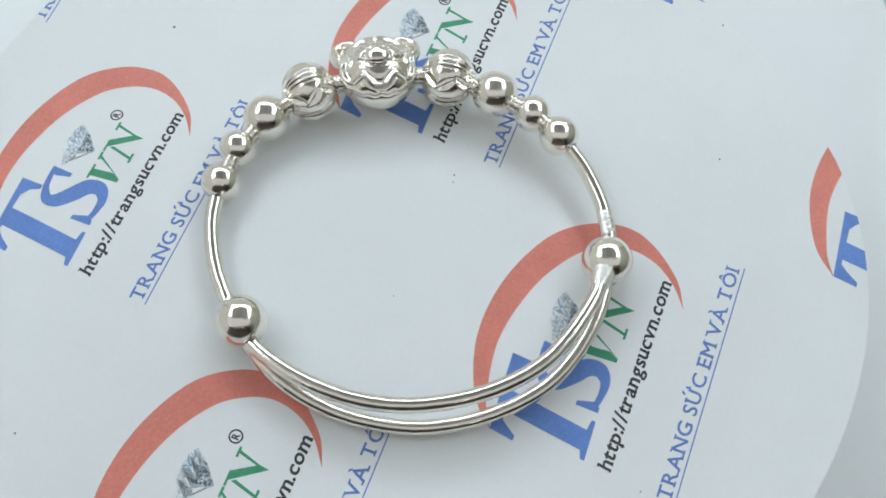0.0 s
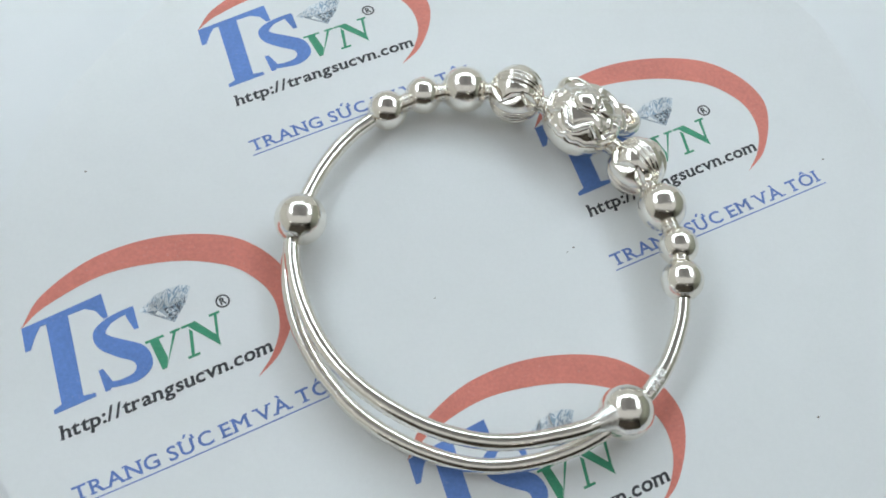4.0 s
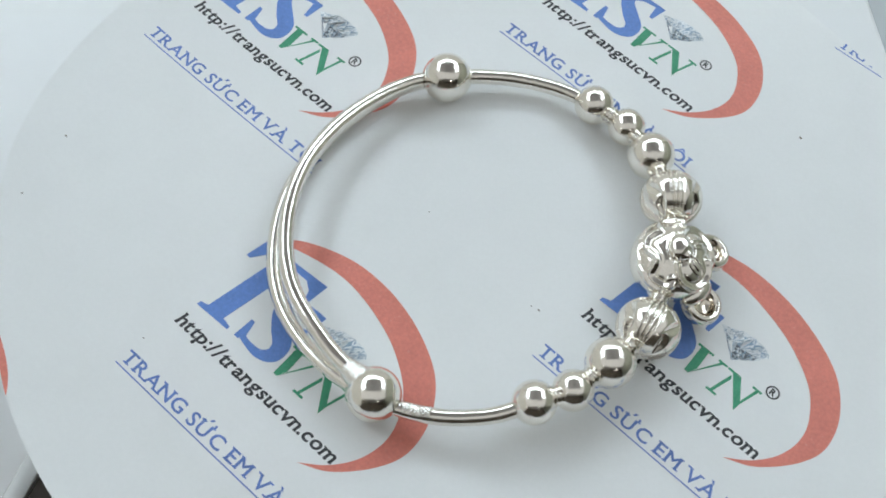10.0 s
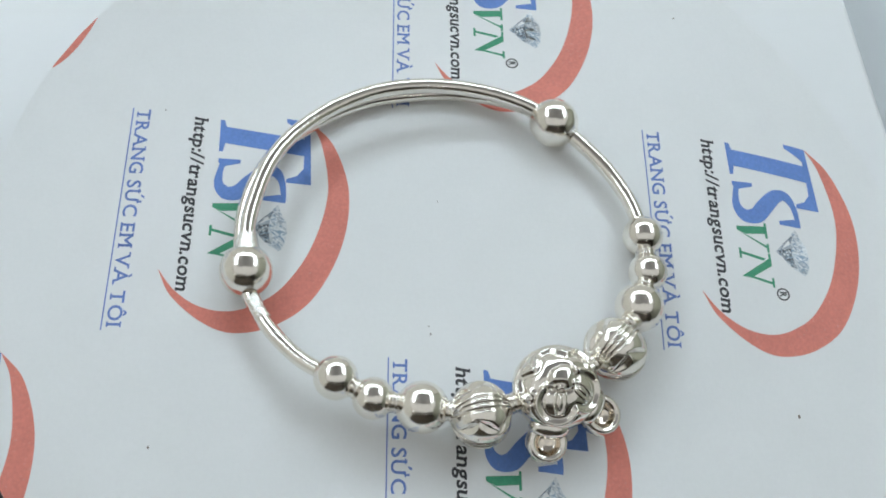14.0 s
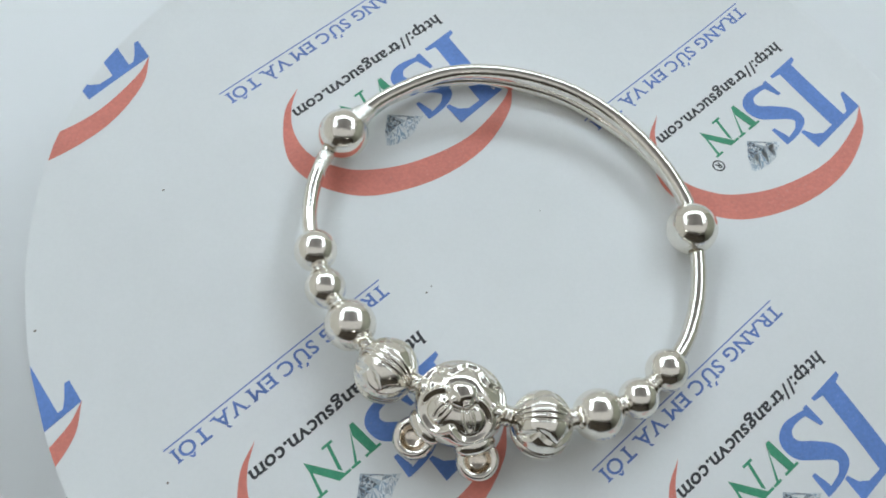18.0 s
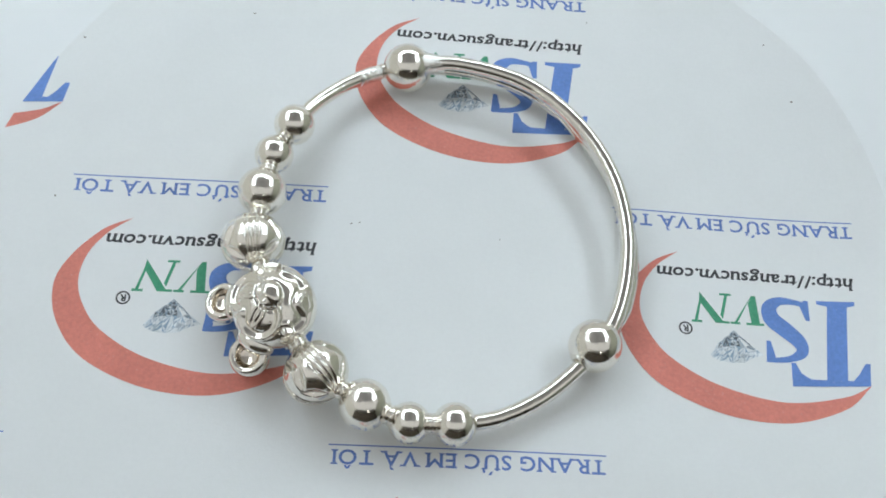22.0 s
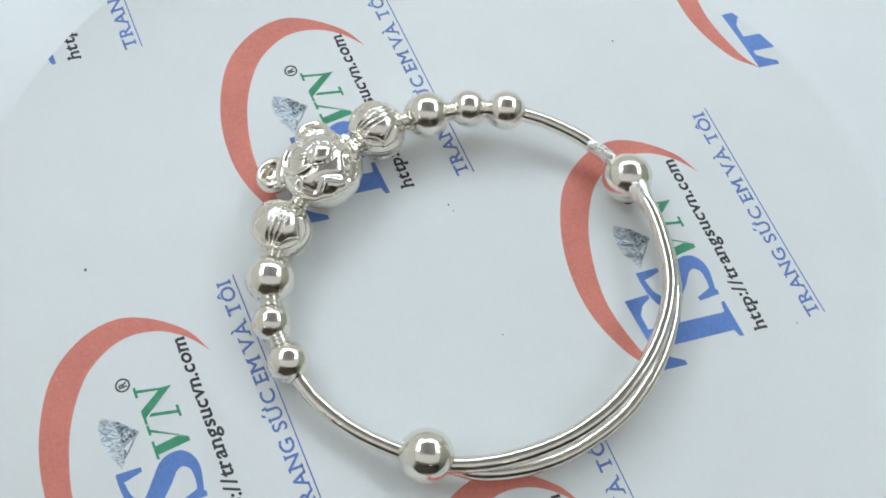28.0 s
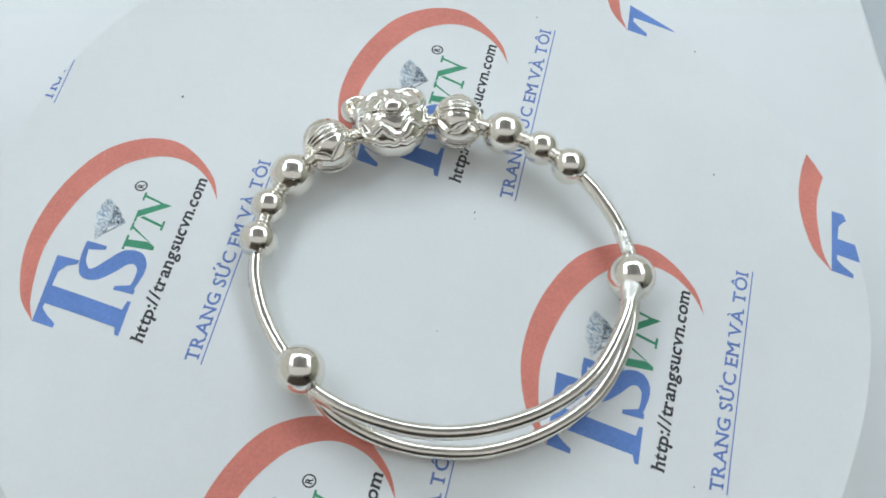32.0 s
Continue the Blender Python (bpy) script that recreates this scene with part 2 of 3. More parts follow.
def pendant_light(z, wide, near, far):
    """Three long glowing bars on cords round three sides of the desk: one at each side and one across the far end."""
    t = thing("pendant_light", "hanging white lamp of three long joined glowing bars", "pendant light")
    t.location = (0, 0, z)
    thick = 0.145
    for name, x0, y0, x1, y1 in (("bar", -wide - thick, near, -wide, far), ("bar", wide, near, wide + thick, far),
                                 ("cross_bar", -wide - thick, far + 0.002, wide + thick, far + 0.21)):
        bar = part(name, box(x0, y0, -0.012, x1, y1, 0.012, 0.003), METAL, t, "white metal lamp bar", smooth=False)
        part("diffuser", box(x0 + 0.004, y0 + 0.004, -0.026, x1 - 0.004, y1 - 0.004, -0.013), TUBE, bar, "glowing white diffuser", smooth=False)
    for sx in (-1, 1):
        for y in (near + 0.1, far + 0.1):
            part("cord", lathe([(0, 0.012), (0.003, 0.012), (0.003, 1.764 - z), (0, 1.764 - z)], 8), METAL, t).location = (sx * (wide + thick / 2), y, 0)
    return t


def downlight(x, y):
    """A small round lamp in the ceiling."""
    t = thing("downlight", "small round glowing ceiling downlight with metal rim", "downlight", "downlights in the ceiling")
    t.location = (x, y, 1.8)
    part("rim", lathe([(0.100, -0.001), (0.125, -0.001), (0.128, -0.010), (0.106, -0.016), (0.100, -0.014), (0.100, -0.001)], 32), METAL, t)
    part("lens", lathe([(0, -0.004), (0.099, -0.004), (0.094, -0.010), (0, -0.012)], 32), BULB, t, "glowing round lens", smooth=False)
    return t


def ceiling_fill_light():
    """An added, unseen luminous ceiling: a white grid with soft glowing fill panels."""
    t = thing("ceiling_fill_light", "added unseen ceiling of soft white glowing fill panels", "ceiling light")
    n, w = 7, 0.68
    side = n * w
    for i in range(n):
        for j in range(1, n):
            # panels over the desk are dimmed to darken reflections, those round them glow softly
            mat = (SIDE_PANEL, PANEL, SIDE_PANEL)[i - 2] if 2 <= i <= 4 and 3 <= j <= 5 else DIM_PANEL
            x, y = -side / 2 + (i + 0.5) * w, -side / 2 + (j + 0.5) * w
            part("panel", box(x - w / 2 + 0.002, y - w / 2 + 0.002, 1.765, x + w / 2 - 0.002, y + w / 2 - 0.002, 1.785), mat, t, smooth=False)
    f = bmesh.new()
    for k in range(n + 1):
        c = -side / 2 + k * w
        mid, deep = w / 2, side - w
        bmesh.ops.create_cube(f, size=1, matrix=Matrix.Translation((c, mid, 1.787)) @ Matrix.Diagonal((0.0038, deep, 0.026, 1)))
        if k > 0:
            bmesh.ops.create_cube(f, size=1, matrix=Matrix.Translation((0, c, 1.788)) @ Matrix.Diagonal((side, 0.0038, 0.024, 1)))
    part("frame", f, METAL, t, smooth=False)


room()
ceiling_fill_light()
pendant_light(0.72, 0.49, 0.04, 0.70)
for spot in ((-2.2, -1.9), (0.75, -2.2)):
    downlight(*spot)


# ---- the desk, the board and the turning stand ----
def desk():
    t = thing("desk", "grey laminate desk with square legs", "desk")
    part("desktop", box(-0.6, -0.5, -0.085, 0.6, 0.5, -0.06, 0.002), DESK, t)
    for x in (-0.56, 0.56):
        for y in (-0.46, 0.46):
            part("leg", box(x - 0.025, y - 0.025, -0.77, x + 0.025, y + 0.025, -0.085, 0.002), DESK, t)


def board():
    b = tagged(part("board", box(-0.32, -0.24, -0.06, 0.1056, 0.28, -0.030, 0.0015), BOARD, None), "white laminate board lying on the desk", "board")
    b.rotation_euler = (0, 0, math.radians(4.7))


def stand():
    b = thing("stand_base", "white plastic base of a turning stand", "stand base")
    part("base", lathe([(0, -0.030), (0.046, -0.030), (0.048, -0.028), (0.044, -0.0145), (0, -0.0145)]), PLASTIC, b)
    t = thing("turntable", "round white turning plate under the printed sheet", "turntable")
    part("plate", lathe([(0, -0.0145), (0.050, -0.0145), (0.052, -0.0125), (0.052, -0.006), (0.051, -0.005), (0, -0.005)]), PLASTIC, t)
    return t



def rail():
    """Stands in for a grey band and dark gap on the board's front part."""
    t = thing("band_and_gap", "grey bar and dark strip standing in for a band and gap", "rail")
    part("bar", box(-0.0002, -0.045, -0.030, 0.0032, 0.004, -0.0285, 0.0003), BAND_GREY, t, "narrow bar for the grey band")
    part("strip", box(0.0034, -0.045, -0.030, 0.0125, 0.004, -0.0293), GAP_BROWN, t, "dark brown strip for the dark gap", smooth=False)
    t.location, t.rotation_euler = (-0.0630, -0.0265, 0), (0, 0, math.radians(-22))


desk()
board()
rail()
TURNTABLE = stand()

# ---- the printed sheet ----
PITCH = 88.0  # millimetres from emblem to emblem along a row
AXIS = (38.65, -9.48)  # the turning axis, from an emblem's round mark
REACH = [858, 901, 917, 917, 914, 924, 915, 904, 915, 883, 869, 853, 851, 851, 880, 880, 879, 878, 878, 877, 866, 864, 863, 858, 864, 872, 875, 872, 862, 852, 848, 852]

# powers of x and y, and their share in the sheet's bow
BOW = (
    (2, 0, -0.0620), (1, 1, -0.0837), (0, 2, 0.0262),
    (3, 0, -0.0080), (2, 1, -0.0617), (1, 2, -0.0767), (0, 3, -0.0259),
    (4, 0, 0.0434), (3, 1, 0.1183), (2, 2, 0.1365), (1, 3, 0.0775), (0, 4, -0.1640),
    (0, 5, -0.0216), (1, 4, 0.1263), (2, 3, 0.0378), (3, 2, -0.1122), (4, 1, 0.0790), (5, 0, 0.0087),
    (0, 6, 0.1178), (1, 5, 0.0788), (2, 4, -0.0667), (3, 3, 0.0245), (4, 2, -0.0213), (5, 1, 0.0103), (6, 0, 0.0307),
)


def warp(x, y):
    """The sheet's height in millimetres at a place from the turning axis: it bows a little, as paper does."""
    u, v = x / PITCH, y / PITCH
    z = sum(c * u ** i * v ** j for i, j, c in BOW)
    # three shallow dents near the rim
    dents = sum(h * math.exp(-(((x - a) * math.cos(w) + (y - b) * math.sin(w)) / 11) ** 2 - (((y - b) * math.cos(w) - (x - a) * math.sin(w)) / 6) ** 2)
                for a, b, w, h in ((-55, -50, -0.85, -0.45), (43, -47, 1.5, 0.4), (19, 48, -0.4, -0.35)))
    return z * PITCH + dents


def reach(a):
    """How far the hand-cut sheet goes from the axis, towards the angle a."""
    k = (a / (2 * math.pi)) % 1 * len(REACH)
    i = int(k)
    return PITCH / 1000 * (REACH[i] * (1 - k + i) + REACH[(i + 1) % len(REACH)] * (k - i))


def flat(outlines, lift, step=2.5):
    """Outlines in millimetres, filled, cut at the sheet's edge and bowed with it."""
    bm = bmesh.new()
    for o in outlines:
        bm.faces.new([bm.verts.new((x, y, 0)) for x, y in o])
    return lay(bm, lift, step)


def lay(bm, lift, step=2.5):
    """Cuts a flat bmesh (millimetres from the axis) at the sheet's rim, and bows it with the sheet."""
    bmesh.ops.triangulate(bm, faces=[f for f in bm.faces if len(f.verts) > 4])
    if max((v.co.xy.length for v in bm.verts), default=0) > 73:
        for k in range(64):
            a = 2 * math.pi * k / 64
            n = Vector((math.cos(a), math.sin(a), 0))
            if any(v.co.dot(n) > reach(a) - 0.02 for v in bm.verts):
                bmesh.ops.bisect_plane(bm, geom=bm.verts[:] + bm.edges[:] + bm.faces[:], plane_co=n * (reach(a) - 0.02), plane_no=n, clear_outer=True)
    if bm.verts:
        for axis in (0, 1):
            lo, hi = min(v.co[axis] for v in bm.verts), max(v.co[axis] for v in bm.verts)
            n = Vector((1 - axis, axis, 0))
            for k in range(math.ceil(lo / step), math.floor(hi / step) + 1):
                bmesh.ops.bisect_plane(bm, geom=bm.verts[:] + bm.edges[:] + bm.faces[:], plane_co=n * (k * step), plane_no=n)
    for v in bm.verts:
        v.co.z = warp(v.co.x, v.co.y) + lift
    bmesh.ops.scale(bm, vec=(MM, MM, MM), verts=bm.verts[:])
    return bm


def ribbon(line, widths):
    """The outline of a flat stroke along a line, with its width at each point."""
    left, right = [], []
    pts = [Vector(p) for p in line]
    for k, (p, w) in enumerate(zip(pts, widths)):
        d = (pts[min(k + 1, len(pts) - 1)] - pts[max(k - 1, 0)]).normalized()
        n = Vector((-d.y, d.x))
        left.append(p + n * w / 2)
        right.append(p - n * w / 2)
    return [(*left[k], *right[k]) for k in range(len(pts))], left, right


def strokes(bm, line, widths):
    _, left, right = ribbon(line, widths)
    a = [bm.verts.new((*p, 0)) for p in left]
    b = [bm.verts.new((*p, 0)) for p in right]
    for k in range(len(a) - 1):
        if (left[k] - right[k]).length < 1e-6:
            bm.faces.new((a[k], a[k + 1], b[k + 1]))
        else:
            bm.faces.new((a[k], a[k + 1], b[k + 1], b[k]))


# where small feet sit on a letter: share of its width, share of the capital's height, half length in millimetres
FEET = {"T": ((0.5, 0, 0.55),), "R": ((0.13, 0, 0.5), (0.08, 1, 0.35), (0.97, 0, 0.35)), "A": ((0.03, 0, 0.45), (0.95, 0, 0.5)),
        "N": ((0.08, 0, 0.45), (0.02, 1, 0.4), (0.93, 1, 0.45)), "E": ((0.05, 0, 0.3), (0.05, 1, 0.3)), "M": ((0.06, 0, 0.4), (0.94, 0, 0.45), (0.06, 1, 0.35), (0.94, 1, 0.35)),
        "V": ((0.04, 1, 0.5), (0.95, 1, 0.45)), "I": ((0.5, 0, 0.5), (0.5, 1, 0.5)), "U": ((0.08, 1, 0.45), (0.9, 1, 0.4)),
        "h": ((0.12, 0, 0.3), (0.88, 0, 0.3), (0.02, 1.02, 0.2)), "n": ((0.12, 0, 0.3), (0.88, 0, 0.3), (0.02, 0.7, 0.2)), "m": ((0.08, 0, 0.3), (0.5, 0, 0.3), (0.92, 0, 0.3), (0.0, 0.7, 0.2)),
        "r": ((0.25, 0, 0.35), (0.1, 0.7, 0.2)), "p": ((0.12, -0.27, 0.32), (0.05, 0.7, 0.2)), "u": ((0.05, 0.7, 0.22), (0.8, 0.7, 0.22), (0.95, 0, 0.22)),
        "v": ((0.08, 0.7, 0.34), (0.92, 0.7, 0.3)), "a": ((0.98, 0.02, 0.2),), "t": ((0.75, 0.02, 0.2),)}
PLAIN = {"À": "A", "Ứ": "U", "Ô": "O"}


def lettering(words, size, x, y, wide, shear=0.0, weight=0.0, feet=0.0, apart=0.115):
    """A bmesh of set words, in millimetres, from the left end of their base line, made wide to fit; feet: how thick their small feet are."""
    def mesh_of(text):
        c = bpy.data.curves.new("words", "FONT")
        c.body, c.size, c.offset, c.resolution_u = text, size, 0.0 if text == "M" else weight, 3
        o = bpy.data.objects.new("words", c)
        scene.collection.objects.link(o)
        bpy.context.view_layer.update()
        b = bmesh.new()
        b.from_mesh(o.evaluated_get(bpy.context.evaluated_depsgraph_get()).to_mesh())
        bpy.data.objects.remove(o)
        bpy.data.curves.remove(c)
        return b
    bm = bmesh.new()
    at, cap = 0.0, size * 0.695
    for ch in words:
        if ch == " ":
            at += size * 0.27
            continue
        g = mesh_of(ch)
        if ch == "M" and weight:
            # this letter takes no offset: a second, shifted one makes it as heavy as the rest
            twin = bmesh.ops.duplicate(g, geom=g.verts[:] + g.edges[:] + g.faces[:])
            bmesh.ops.translate(g, vec=(weight * 2.5, 0, 0), verts=[e for e in twin["geom"] if isinstance(e, bmesh.types.BMVert)])
        lo, hi = min(v.co.x for v in g.verts), max(v.co.x for v in g.verts)
        bmesh.ops.translate(g, vec=(at - lo, 0, 0), verts=g.verts[:])
        if feet:
            for fx, fy, half in FEET.get(PLAIN.get(ch, ch), ()):
                px, py = at + fx * (hi - lo), fy * cap
                up = feet if fy < 0.3 else -feet
                g.faces.new([g.verts.new((px + dx, py + dy, 0)) for dx, dy in ((-half, 0), (half, 0), (half * 0.7, up), (-half * 0.7, up))])
        me = bpy.data.meshes.new("glyph")
        g.to_mesh(me)
        g.free()
        bm.from_mesh(me)
        bpy.data.meshes.remove(me)
        at += hi - lo + size * (apart * 0.4 if ch in 't/:h' and apart < 0.1 else apart)
    lo, hi = min(v.co.x for v in bm.verts), max(v.co.x for v in bm.verts)
    for v in bm.verts:
        v.co = Vector((x + (v.co.x - lo) / (hi - lo) * wide + shear * v.co.y, y + v.co.y, 0))
    return bm


def emblem_pieces():
    """The pieces of one printed emblem, flat, in millimetres from its round mark: name, bmesh, ink, label."""
    out = []
    # red crescent: between an outer and an inner sweep
    bm = bmesh.new()
    outer = spline([(-29.3, 8.2), (-24.6, 12.4), (-15.5, 15.2), (-5.2, 14.4), (4.3, 10.3), (9.2, 4.6), (10.7, -1.6), (8.9, -6.6), (4.6, -11.5), (0.1, -13.8)], 8)
    inner = spline([(-29.3, 8.2), (-24.6, 10.4), (-15.0, 11.8), (-4.8, 9.6), (2.5, 5.5), (5.9, 1.2), (7.1, -3.0), (6.2, -7.4), (3.6, -11.1), (0.1, -13.8)], 8)
    a = [bm.verts.new((*p.xy, 0)) for p in outer]
    b = [a[0], *[bm.verts.new((*p.xy, 0)) for p in inner[1:-1]], a[-1]]
    for k in range(len(a) - 1):
        bm.faces.new(list(dict.fromkeys((a[k], a[k + 1], b[k + 1], b[k]))))
    out.append(("crescent", bm, RED, "red crescent print"))
    # blue slab with feet, and blue double bend
    bm = bmesh.new()
    for o in ([(-29.1, 8.3), (-16.5, 9.0), (-16.8, 7.6), (-22.2, 7.6), (-25.6, 7.5), (-26.5, 7.5), (-28.9, 7.0)],
              [(-29.1, 8.4), (-28.9, 7.0), (-28.9, 4.4), (-29.7, 4.4)], [(-28.9, 7.0), (-26.5, 7.5), (-27.6, 6.3), (-28.9, 4.4)],
              [(-16.5, 9.0), (-16.8, 4.9), (-17.5, 4.9), (-18.2, 6.6), (-19.6, 7.6)],
              [(-25.6, 7.5), (-22.2, 7.6), (-24.1, -5.5), (-27.4, -5.5)],
              [(-27.4, -5.5), (-24.1, -5.5), (-22.4, -5.8), (-22.4, -6.4), (-28.8, -6.6), (-28.7, -5.9)]):
        bm.faces.new([bm.verts.new((x, y, 0)) for x, y in o])
    out.append(("blue_slab", bm, BLUE, "blue slab print"))
    bm = bmesh.new()
    line = spline([(-13.2, 4.6, 0), (-14.7, 4.6, 0), (-17.0, 4.2, 0), (-18.8, 3.0, 0), (-18.6, 1.2, 0), (-16.6, -0.8, 0), (-14.6, -2.6, 0), (-14.4, -4.6, 0), (-16.0, -5.9, 0), (-18.4, -5.9, 0), (-20.6, -5.4, 0)], 5)
    ws = [0.9, 0.9, 1.1, 1.9, 2.5, 2.9, 2.9, 2.5, 1.5, 1.0, 0.9]
    strokes(bm, [p.xy for p in line], np.interp(np.linspace(0, 10, len(line)), range(11), ws))
    for o in ([(-13.4, 5.1), (-12.8, 5.0), (-13.2, 1.3), (-13.9, 1.3), (-14.4, 4.0)], [(-20.9, -2.7), (-20.2, -2.7), (-19.5, -5.2), (-20.2, -6.3), (-21.0, -6.3)]):
        bm.faces.new([bm.verts.new((x, y, 0)) for x, y in o])
    out.append(("blue_bend", bm, BLUE, "blue bent print"))
    # green zigzags with small feet
    bm = bmesh.new()
    for o in ([(-13.1, -1.1), (-10.2, -1.1), (-10.2, -1.5), (-13.1, -1.5)], [(-12.45, -1.5), (-11.05, -1.5), (-10.8, -4.9), (-11.5, -6.4), (-12.2, -6.4)],
              [(-11.5, -6.4), (-10.7, -4.9), (-8.8, -1.5), (-8.3, -1.5)], [(-9.2, -1.1), (-7.6, -1.1), (-7.6, -1.5), (-9.2, -1.5)]):
        bm.faces.new([bm.verts.new((x - 0.4, y, 0)) for x, y in o])
    out.append(("green_wedge", bm, GREEN, "green wedge print"))
    bm = bmesh.new()
    for o in ([(-7.4, -1.1), (-5.1, -1.1), (-2.7, -4.9), (-2.9, -6.5), (-6.4, -1.5), (-7.4, -1.5)], [(-6.4, -1.9), (-6.0, -2.5), (-7.0, -6.1), (-7.5, -6.1)],
              [(-8.1, -6.1), (-6.2, -6.1), (-6.2, -6.5), (-8.1, -6.5)], [(-2.9, -6.5), (-2.7, -4.9), (-1.7, -1.4), (-2.2, -1.4), (-3.1, -5.0)],
              [(-2.9, -1.0), (-1.2, -1.0), (-1.2, -1.4), (-2.9, -1.4)]):
        bm.faces.new([bm.verts.new((x - 0.4, y, 0)) for x, y in o])
    out.append(("green_zigzag", bm, GREEN, "green zigzag print"))
    # cut gem in facets
    bm = bmesh.new()
    top = [(-10.6, 4.6), (-9.2, 5.4), (-7.2, 5.6), (-5.2, 5.4), (-4.2, 4.9)]
    girdle = [(-12.5, 3.9), (-11.2, 3.2), (-9.6, 2.8), (-7.9, 2.6), (-6.2, 2.9), (-5.0, 3.4), (-3.8, 4.3)]
    low = [(-10.4, 2.2), (-8.6, 1.0), (-6.6, 1.2), (-5.4, 2.2)]
    tip = (-8.0, -0.1)
    rng = random.Random(4)
    tris = []
    for k in range(6):
        tris += [(girdle[k], girdle[k + 1], top[min(k, 4)])]
        if k < 4:
            tris += [(top[k], top[k + 1], girdle[k + 1]), (girdle[k + 1], girdle[k + 2], top[k + 1])]
    for k in range(6):
        m = low[min(k * 4 // 6, 3)]
        tris += [(girdle[k], girdle[k + 1], m)]
    for k in range(3):
        tris += [(low[k], low[k + 1], tip), (girdle[2 * k + 1], low[k], low[k + 1])]
    for tri in tris:
        mid = [sum(c) / 3 for c in zip(*tri)]
        for i in range(3):
            a, b = tri[i], tri[(i + 1) % 3]
            half = ((a[0] + b[0]) / 2, (a[1] + b[1]) / 2)
            for c, d in ((a, half), (half, b)):
                heart = [sum(v) / 3 for v in zip(c, d, mid)]
                for e, g in ((c, d), (d, mid), (mid, c)):
                    f = bm.faces.new([bm.verts.new((*p, 0)) for p in (e, g, heart)])
                    f.material_index = rng.choice((0, 0, 0, 0, 0, 1, 3, 3)) if mid[1] > 3.2 or abs(mid[0] + 8) > 2.6 else rng.choice((0, 1, 1, 2, 2, 2, 1, 3))
    out.append(("gem_print", bm, GEM, "grey faceted gem print"))
    # round mark: ring and a small sign in it
    bm = bmesh.new()
    ring = [(-0.15 + 1.12 * math.cos(2 * math.pi * k / 28), 0.05 + 1.12 * math.sin(2 * math.pi * k / 28)) for k in range(28)]
    inn = [(-0.15 + 0.86 * math.cos(2 * math.pi * k / 28), 0.05 + 0.86 * math.sin(2 * math.pi * k / 28)) for k in range(28)]
    a, b = [bm.verts.new((*p, 0)) for p in ring], [bm.verts.new((*p, 0)) for p in inn]
    for k in range(28):
        bm.faces.new((a[k], a[(k + 1) % 28], b[(k + 1) % 28], b[k]))
    r = lettering("R", 1.6, -0.6, -0.47, 0.95, 0, 0.055)
    me = bpy.data.meshes.new("r")
    r.to_mesh(me)
    r.free()
    bm.from_mesh(me)
    bpy.data.meshes.remove(me)
    out.append(("round_mark", bm, BLACK, "small black ringed mark"))
    out.append(("web_line", lettering("http://trangsucvn.com", 3.1, -29.6, -10.65, 33.1, 0.16, 0.072, 0.26, 0.06), BLACK, "black printed web line"))
    out.append(("motto_line", lettering("TRANG SỨC EM VÀ TÔI", 3.15, -30.4, -20.25, 40.4, 0, 0.042, 0.26), SLATE, "blue printed motto line"))
    bm = bmesh.new()
    bm.faces.new([bm.verts.new((x, y, 0)) for x, y in ((-30.6, -21.05), (10.4, -21.05), (10.4, -20.85), (-30.6, -20.85))])
    out.append(("underline", bm, SLATE, "thin blue underline"))
    for name, bm, ink, label in out:
        if name in ("crescent", "blue_slab", "blue_bend", "gem_print", "round_mark"):
            bmesh.ops.translate(bm, vec=(-0.35, 0.15, 0), verts=bm.verts[:])
    return out


